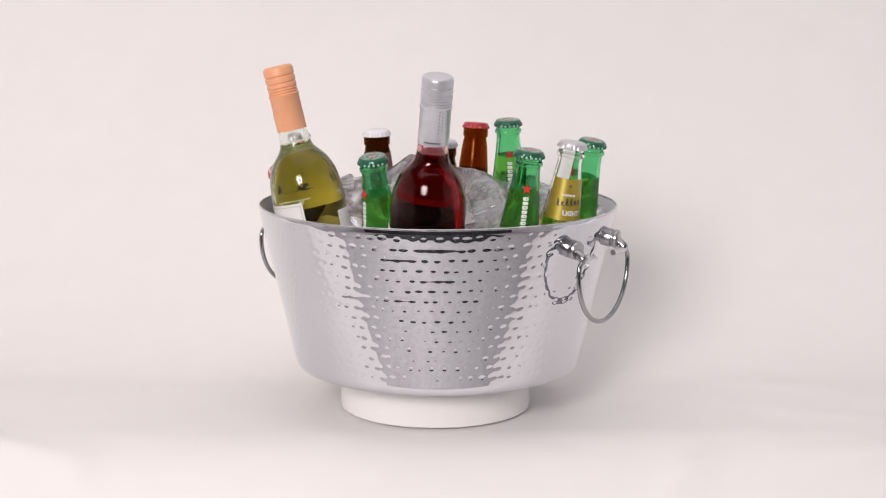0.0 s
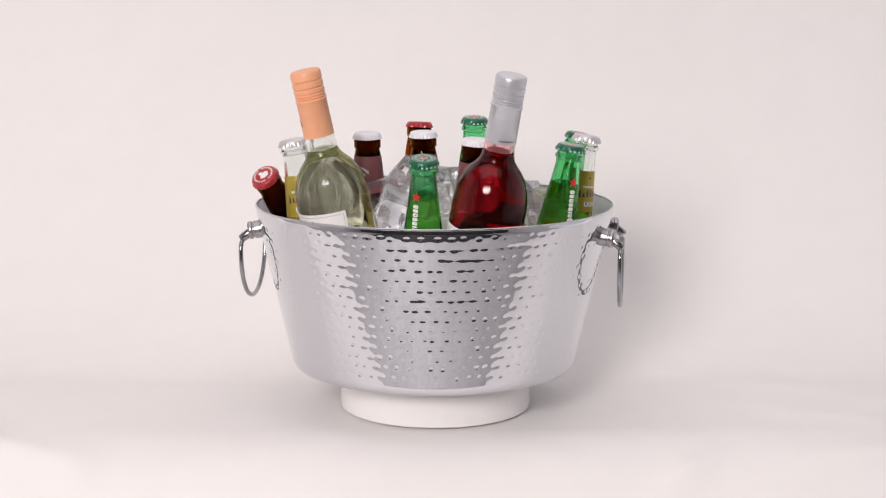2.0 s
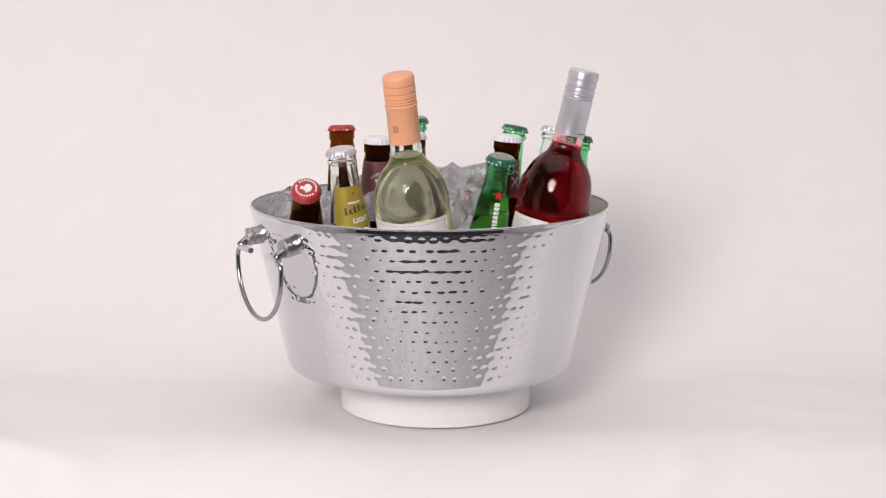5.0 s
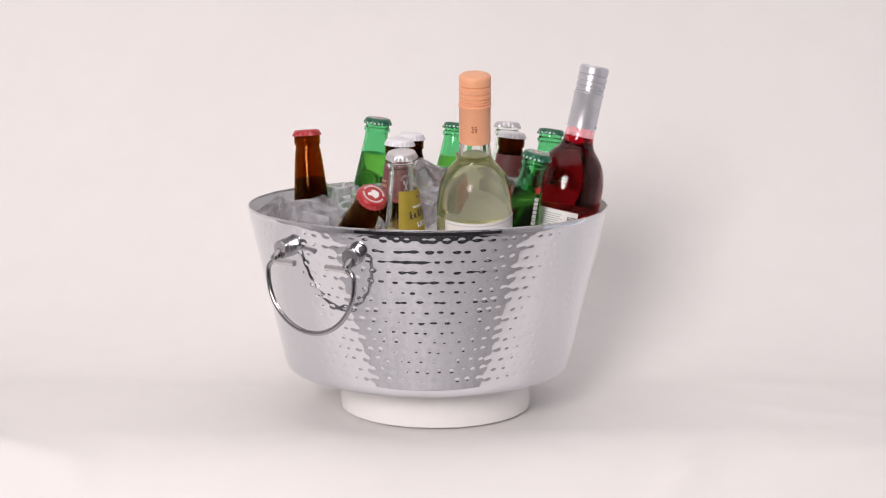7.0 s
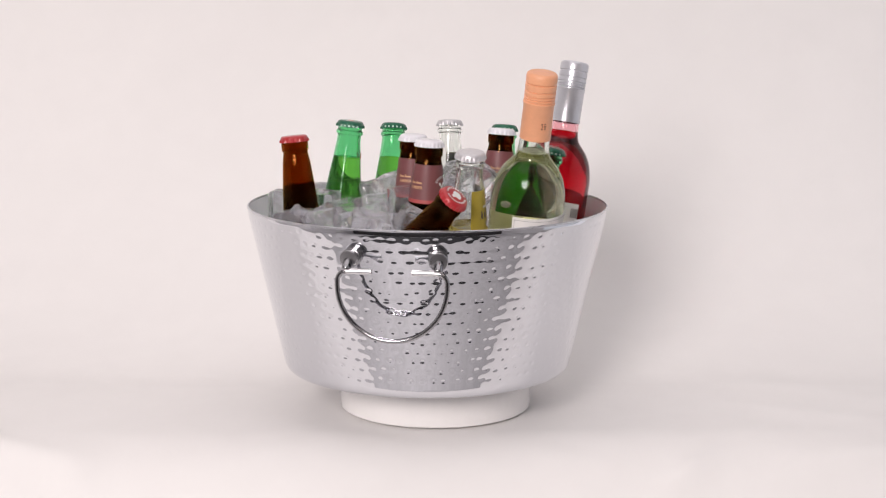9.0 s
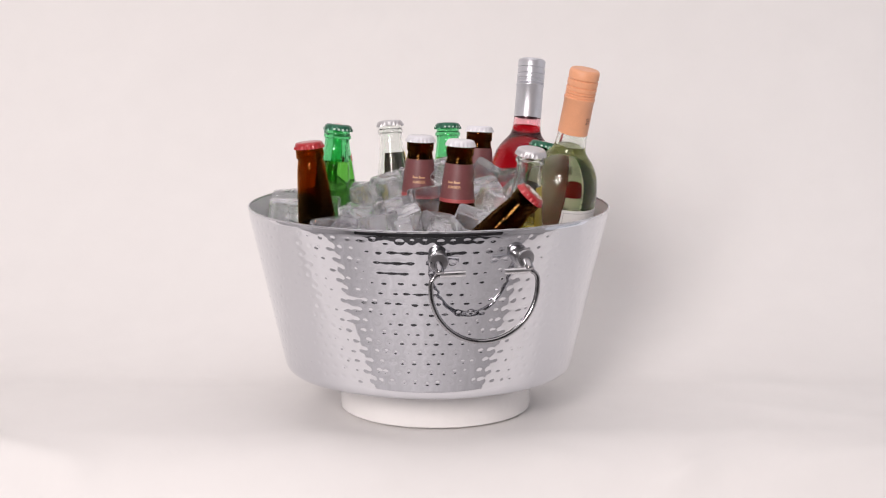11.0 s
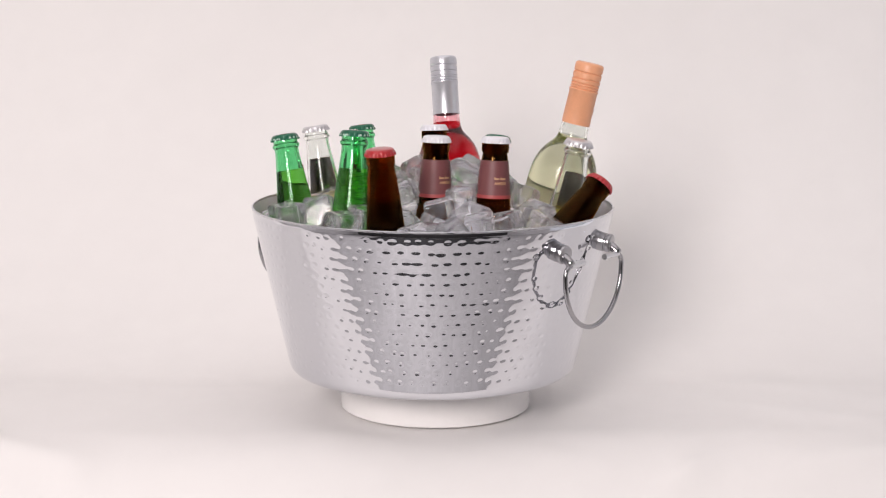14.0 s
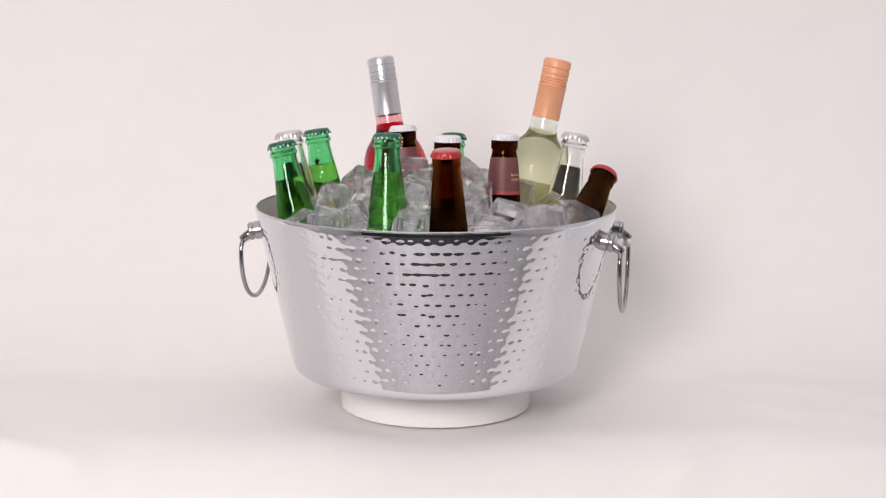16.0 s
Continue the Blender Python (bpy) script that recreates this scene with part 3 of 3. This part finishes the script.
def clear_bottle(top, lean, az, level=0.161):
    b = tagged(new("beer_bottle"), "clear glass beer bottle with silver cap and gold label", "bottle", "beer bottles in the tub")
    prof = CROWN_PROFILE_GREEN
    part("glass", lathe(rounded(prof, 0.16, 2), 48), CLEAR_GLASS, b)
    part("air_space", air(prof, level, 0.229), CLEAR_GLASS, b, "empty neck above the beer")
    part("beer", lathe(fill(prof, level - 0.0004), 48), BEER_GOLD, b, "golden beer")
    crown_parts(b, SILVER_CAP, CROWN_H, "silver crown cap")
    lab = part("label", wrap(prof, 0.157, 0.1985, az - 72, az + 72, 0.0005, 0.0004, 32), LABEL_GOLD, b, "gold foil label")
    part("backing", wrap(prof, 0.1572, 0.1983, az - 71.6, az + 71.6, 0.0001, 0.0002, 32), LABEL_BACK, lab, "grey back of the label")
    bm = bmesh.new()
    tall = {0: 0.0052, 2: 0.0050, 3: 0.0050}
    left, right = [], []
    for k in range(121):  # one running stroke of looped script
        u = k / 120
        h = tall.get(int(u * 6), 0.0025)
        x = -0.0125 + 0.026 * u + 0.0016 * math.sin(2 * math.pi * 6 * u)
        y = (h if math.cos(2 * math.pi * 6 * u) < 0 else 0.0024) * -math.cos(2 * math.pi * 6 * u) + 0.12 * x
        thick = 0.00058 + 0.00034 * math.sin(2 * math.pi * 6 * u + 1)
        left.append(bm.verts.new((x - thick, y, 0)))
        right.append(bm.verts.new((x + thick, y + thick, 0)))
    for a, b2, c, d in zip(left, left[1:], right[1:], right):
        bm.faces.new((a, d, c, b2))
    part("script", onto(bm, prof, az, 0.1745, 0.0009), DARK_PRINT, lab, "dark script marks")
    part("lettering", onto(lettering("LIGHT", 0.0066, 0.0003), prof, az + 14, 0.1645, 0.0009), WHITE_PRINT, lab, "white word")
    bm = bmesh.new()
    for i in range(6):
        bar(-0.006 + i * 0.0022, 0.0, 0.0016, 0.0022, bm)
    part("line", onto(bm, prof, az, 0.1825, 0.0009), WHITE_PRINT, lab, "small white script line")
    part("emblem", onto(shape(star_points(0.0018)), prof, az, 0.1915, 0.0009), LABEL_MAROON, lab, "small dark red emblem")
    stand(b, top, lean, CROWN_H, prof)
    return b


def screw_cap(b, foil, label, az, mark):
    top = WINE_H
    r = 0.0150
    prof = [(r - 0.0006, top - 0.066), (r + 0.0002, top - 0.066), (r, top - 0.0315), (r + 0.0007, top - 0.0305), (r + 0.0007, top - 0.0292), (r - 0.0004, top - 0.0284)]
    for low, high in ((0.0278, 0.0256), (0.0250, 0.0228), (0.0222, 0.0178), (0.0170, 0.0108)):  # ribs between rolled grooves
        prof += [(r - 0.0008, top - low), (r + 0.0002, top - low + 0.0006), (r + 0.0003, top - (low + high) / 2), (r + 0.0002, top - high - 0.0006), (r - 0.0008, top - high)]
    prof += [(r - 0.0008, top - 0.0102), (r + 0.0002, top - 0.0092), (r + 0.0003, top - 0.0034), (r - 0.0003, top - 0.0014), (r - 0.0018, top - 0.0002), (r - 0.004, top), (0, top)]
    cap = part("screw_cap", lathe(prof, 64), foil, b, label)
    side = [(r + 0.0003, top - 0.07), (r + 0.0003, top)]
    part("emblem", onto(mark, side, az, top - 0.050, 0.0003), FOIL_PRINT if foil is ORANGE_FOIL else DARK_PRINT, cap, "small printed mark")
    return cap


def wine_bottle(top, lean, wine, wine_name, foil, cap_label, label, az_cap, mark, labels, level):
    b = tagged(new("wine_bottle"), label, "wine bottle", "wine bottles in the tub")
    glass = PINK_REFLECT_GLASS if wine is ROSE_WINE else WINE_GLASS
    part("glass", lathe(rounded(WINE_PROFILE, 0.2, 1), 64), glass, b)
    part("air_space", air(rounded(WINE_PROFILE, 0.2, 1), level, 0.299, 0.0030), glass, b, "empty neck above the wine")
    part("wine", lathe(fill(rounded(WINE_PROFILE, 0.2, 1), level - 0.0004, 0.0016), 64), wine, b, wine_name)
    screw_cap(b, foil, cap_label, az_cap, mark)
    for z0, z1, a0, a1 in labels:
        part("label", wrap(WINE_PROFILE, z0, z1, a0, a1, 0.0005, 0.0004, 36), LABEL_WHITE, b, "plain white paper label")
    stand(b, top, lean, WINE_H, WINE_PROFILE)
    return b


mark = bmesh.new()
for x, y, w, h in ((-0.0018, 0.0022, 0.0018, 0.0018), (0.0012, 0.0024, 0.0018, 0.0014), (-0.0012, 0.0, 0.0014, 0.0018), (0.0016, 0.0002, 0.0024, 0.0016), (-0.0016, -0.0024, 0.0022, 0.0018), (0.0014, -0.0022, 0.0016, 0.002)):
    bar(x, y, w, h, mark)
white_wine = wine_bottle((-0.1611, -0.0415, 0.3623), (-0.226, 0.001), WHITE_WINE, "pale white wine", ORANGE_FOIL, "orange screw cap",
                         "clear wine bottle of white wine with orange screw cap", -181, mark, [(0.06, 0.167, -228, -96), (0.06, 0.150, -40, 35)], 0.225)
mark = bmesh.new()
for k in range(8):
    bar(-0.007 + k * 0.002, -0.0125, 0.0013, 0.0014, mark)
for k in range(7):
    bar(0.0055, -0.002 + k * 0.0034, 0.0008, 0.0008, mark)
    bar(0.0085, 0.000 + k * 0.0034, 0.0008, 0.0008, mark)
rose = wine_bottle((0.0021, -0.1650, 0.3612), (0.073, -0.211), ROSE_WINE, "red rosé wine", SILVER_FOIL, "silver screw cap",
                   "clear wine bottle of red rosé with silver screw cap", -95, mark, [(0.06, 0.150, -60, 60), (0.075, 0.152, -228, -158)], 0.229)
bm = bmesh.new()
for k in range(9):
    bar(-0.005 + k * 0.0012, 0, 0.0005 + 0.0003 * (k % 3 == 0), 0.010, bm)
part("barcode", onto(bm, WINE_PROFILE, -166, 0.142, 0.0008), DARK_PRINT, rose, "fine dark bars")
bm = bmesh.new()
for k, w in enumerate((0.020, 0.019, 0.021, 0.018, 0.020, 0.012)):
    bar((w - 0.021) / 2, -0.0022 * k, w, 0.0008, bm)
part("text_lines", onto(bm, WINE_PROFILE, -199, 0.1475, 0.0008), GREY_PRINT, rose, "fine grey text lines")
for z0, z1 in ((0.1640, 0.1644), (0.0800, 0.0804)):
    part("border_line", wrap(WINE_PROFILE, z0, z1, -225, -99, 0.0007, 0.0002, 36), GREY_PRINT, white_wine, "thin grey line inside the label's edge")
for a0 in (-225, -100):
    part("border_line", wrap(WINE_PROFILE, 0.0804, 0.1640, a0, a0 + 0.7, 0.0007, 0.0002, 2), GREY_PRINT, white_wine, "thin grey line inside the label's edge")

green_bottle((-0.0625, -0.1048, 0.2780), (-0.101, -0.229), -143, label="green glass beer bottle leaning out between the wine bottles")
green_bottle((0.0916, -0.1245, 0.2868), (0.111, -0.104), -85)
green_bottle((0.0781, 0.0654, 0.2993), (-0.032, -0.114), -88)
green_bottle((0.1627, -0.0186, 0.2860), (0.101, -0.131), -148)
clear_bottle((0.1376, -0.0770, 0.2902), (0.117, -0.040), -78)
clear_bottle((-0.1492, 0.0285, 0.2878), (-0.170, 0.037), -123)
amber_bottle((0.0457, 0.1408, 0.2893), (0.065, 0.069), 0, red=True, level=0.184)
amber_bottle((-0.1721, 0.0538, 0.2494), (-0.785, -0.490), 0, red=True, prints="ring")
amber_bottle((-0.0023, 0.0265, 0.2906), (-0.026, -0.022), 132)
amber_bottle((0.0069, -0.0799, 0.2922), (0.027, -0.088), 147)
amber_bottle((-0.0635, 0.0343, 0.2910), (-0.037, -0.045), 117)


# ---- ice ----
def ice_mesh(seed):
    """A half-melted clear cube: rounded, dented, slightly skewed."""
    rng = random.Random(seed)
    bm = bmesh.new()
    bmesh.ops.create_cube(bm, size=2)
    bmesh.ops.bevel(bm, geom=bm.edges[:], offset=0.24, segments=3, affect="EDGES", profile=0.5)
    sx, sy, sz = rng.uniform(0.85, 1.15), rng.uniform(0.8, 1.1), rng.uniform(0.75, 1.2)
    off = Vector((rng.random() * 50, rng.random() * 50, 0))
    skew = rng.uniform(-0.18, 0.18)
    bmesh.ops.subdivide_edges(bm, edges=[e for e in bm.edges if e.calc_length() > 0.8], cuts=4, use_grid_fill=True)
    k = 0.0182
    for v in bm.verts:
        p = v.co.copy()
        face = max(range(3), key=lambda n: abs(p[n]))
        u = [p[n] for n in range(3) if n != face]
        hollow = 0.13 * max(0.0, 1 - u[0] ** 2 * 1.6) * max(0.0, 1 - u[1] ** 2 * 1.6) if face == 2 else 0.0
        q = p * (1 + 0.05 * noise.noise(p * 0.8 + off) + 0.022 * noise.noise(p * 2.1 + off))
        q[face] -= math.copysign(hollow, p[face])
        q.x += skew * q.z
        v.co = Vector((q.x * sx, q.y * sy, q.z * sz)) * k
    bmesh.ops.recalc_face_normals(bm, faces=bm.faces)
    me = bpy.data.meshes.new("ice_cube")
    bm.to_mesh(me)
    bm.free()
    smooth(me)
    me.materials.append(ICE)
    return me


def ice_level(x, y):
    d = math.hypot(x + 0.01, y + 0.02)
    az = math.degrees(math.atan2(y, x))
    low = 0.026 * min(1.0, max(0.0, (math.hypot(x, y) - 0.075) / 0.03)) if -178 < az < -58 else 0.0
    return 0.204 + 0.044 * math.exp(-(d / 0.085) ** 2) - low


def lay_bright_bed():
    """A white heap under the upper cubes, added to brighten the ice."""
    n = 90
    verts, faces = [], []
    for i in range(n + 1):
        for k in range(n):
            r, a = 0.168 * i / n, 2 * math.pi * k / n
            x, y = TUB_AT[0] + r * math.cos(a), TUB_AT[1] + r * math.sin(a)
            d = noise.voronoi((x * 45, y * 45, 0.0))[0]
            verts.append((x, y, ice_level(x, y) - 0.020 - 0.012 * d[0] + 0.004 * noise.noise((x * 60, y * 60, 3))))
    for i in range(n):
        for k in range(n):
            j = (k + 1) % n
            faces.append((i * n + k, (i + 1) * n + k, (i + 1) * n + j, i * n + j))
    me = bpy.data.meshes.new("bright_ice_bed")
    me.from_pydata(verts, [], faces)
    smooth(me)
    me.materials.append(BRIGHT_BED)
    ob = new("bright_ice_bed", me)
    tagged(ob, "white heap under the ice cubes, added to brighten the ice", "ice", kind="stuff")
    SPUN.append((ob, Matrix.Identity(4)))


def lay_ice():
    rng = random.Random(11)
    meshes = [ice_mesh(s) for s in range(9)]
    placed = []
    for layer, drop in enumerate((0.0, 0.024)):
        tries = 0
        while tries < (9000, 700)[layer]:
            tries += 1
            a, r = rng.uniform(0, 2 * math.pi), 0.165 * math.sqrt(rng.random())
            x, y = TUB_AT[0] + r * math.cos(a), TUB_AT[1] + r * math.sin(a)
            p = Vector((x, y, ice_level(x, y) - drop + rng.uniform(-0.006, 0.006)))
            if math.hypot(x - TUB_AT[0], y - TUB_AT[1]) > wall_radius(p.z - 0.02) - 0.0225:
                continue
            if any((p - q).length < 0.0318 for q in placed):
                continue
            clear = True
            for base, axis, prof, height in AXES:
                b = base + axis * ((0.205 - base.z) / axis.z)  # none wedged between a bottle and the tub's side
                turn = abs((math.atan2(p.y, p.x) - math.atan2(b.y, b.x) + math.pi) % (2 * math.pi) - math.pi)
                if math.hypot(b.x, b.y) > 0.085 and math.hypot(p.x, p.y) > math.hypot(b.x, b.y) and turn < 0.26:
                    clear = False
                    break
                s = (p - base).dot(axis)
                gap = (p - base - axis * s).length
                if -0.01 < s < height + 0.01 and gap < radius_at(prof, min(max(s, 0.01), height - 0.006)) + 0.0150:
                    clear = False
                    break
            if clear:
                placed.append(p)
    for k, p in enumerate(placed):
        ob = new("ice_cube", meshes[k % 9])
        tagged(ob, "clear half-melted ice cube heaped between the bottles", "ice cube", "ice cubes in the tub")
        s = rng.uniform(0.82, 1.06)
        ob.scale = (s, s, s)
        SPUN.append((ob, Matrix.Translation(p) @ Euler((rng.uniform(0, 6.28), rng.uniform(0, 6.28), rng.uniform(0, 6.28))).to_matrix().to_4x4()))


lay_bright_bed()
lay_ice()


# ---- motion of the turntable ----
def motions():
    speed = 12.61
    times = [float(t) for t in range(17)]
    turns = [(t, pose(0, 0, 0, 0, 0, speed * t)) for t in times]
    walk(platter, turns)
    for ob, m in SPUN:
        walk(ob, [(t, turn @ m) for t, turn in turns])


motions()
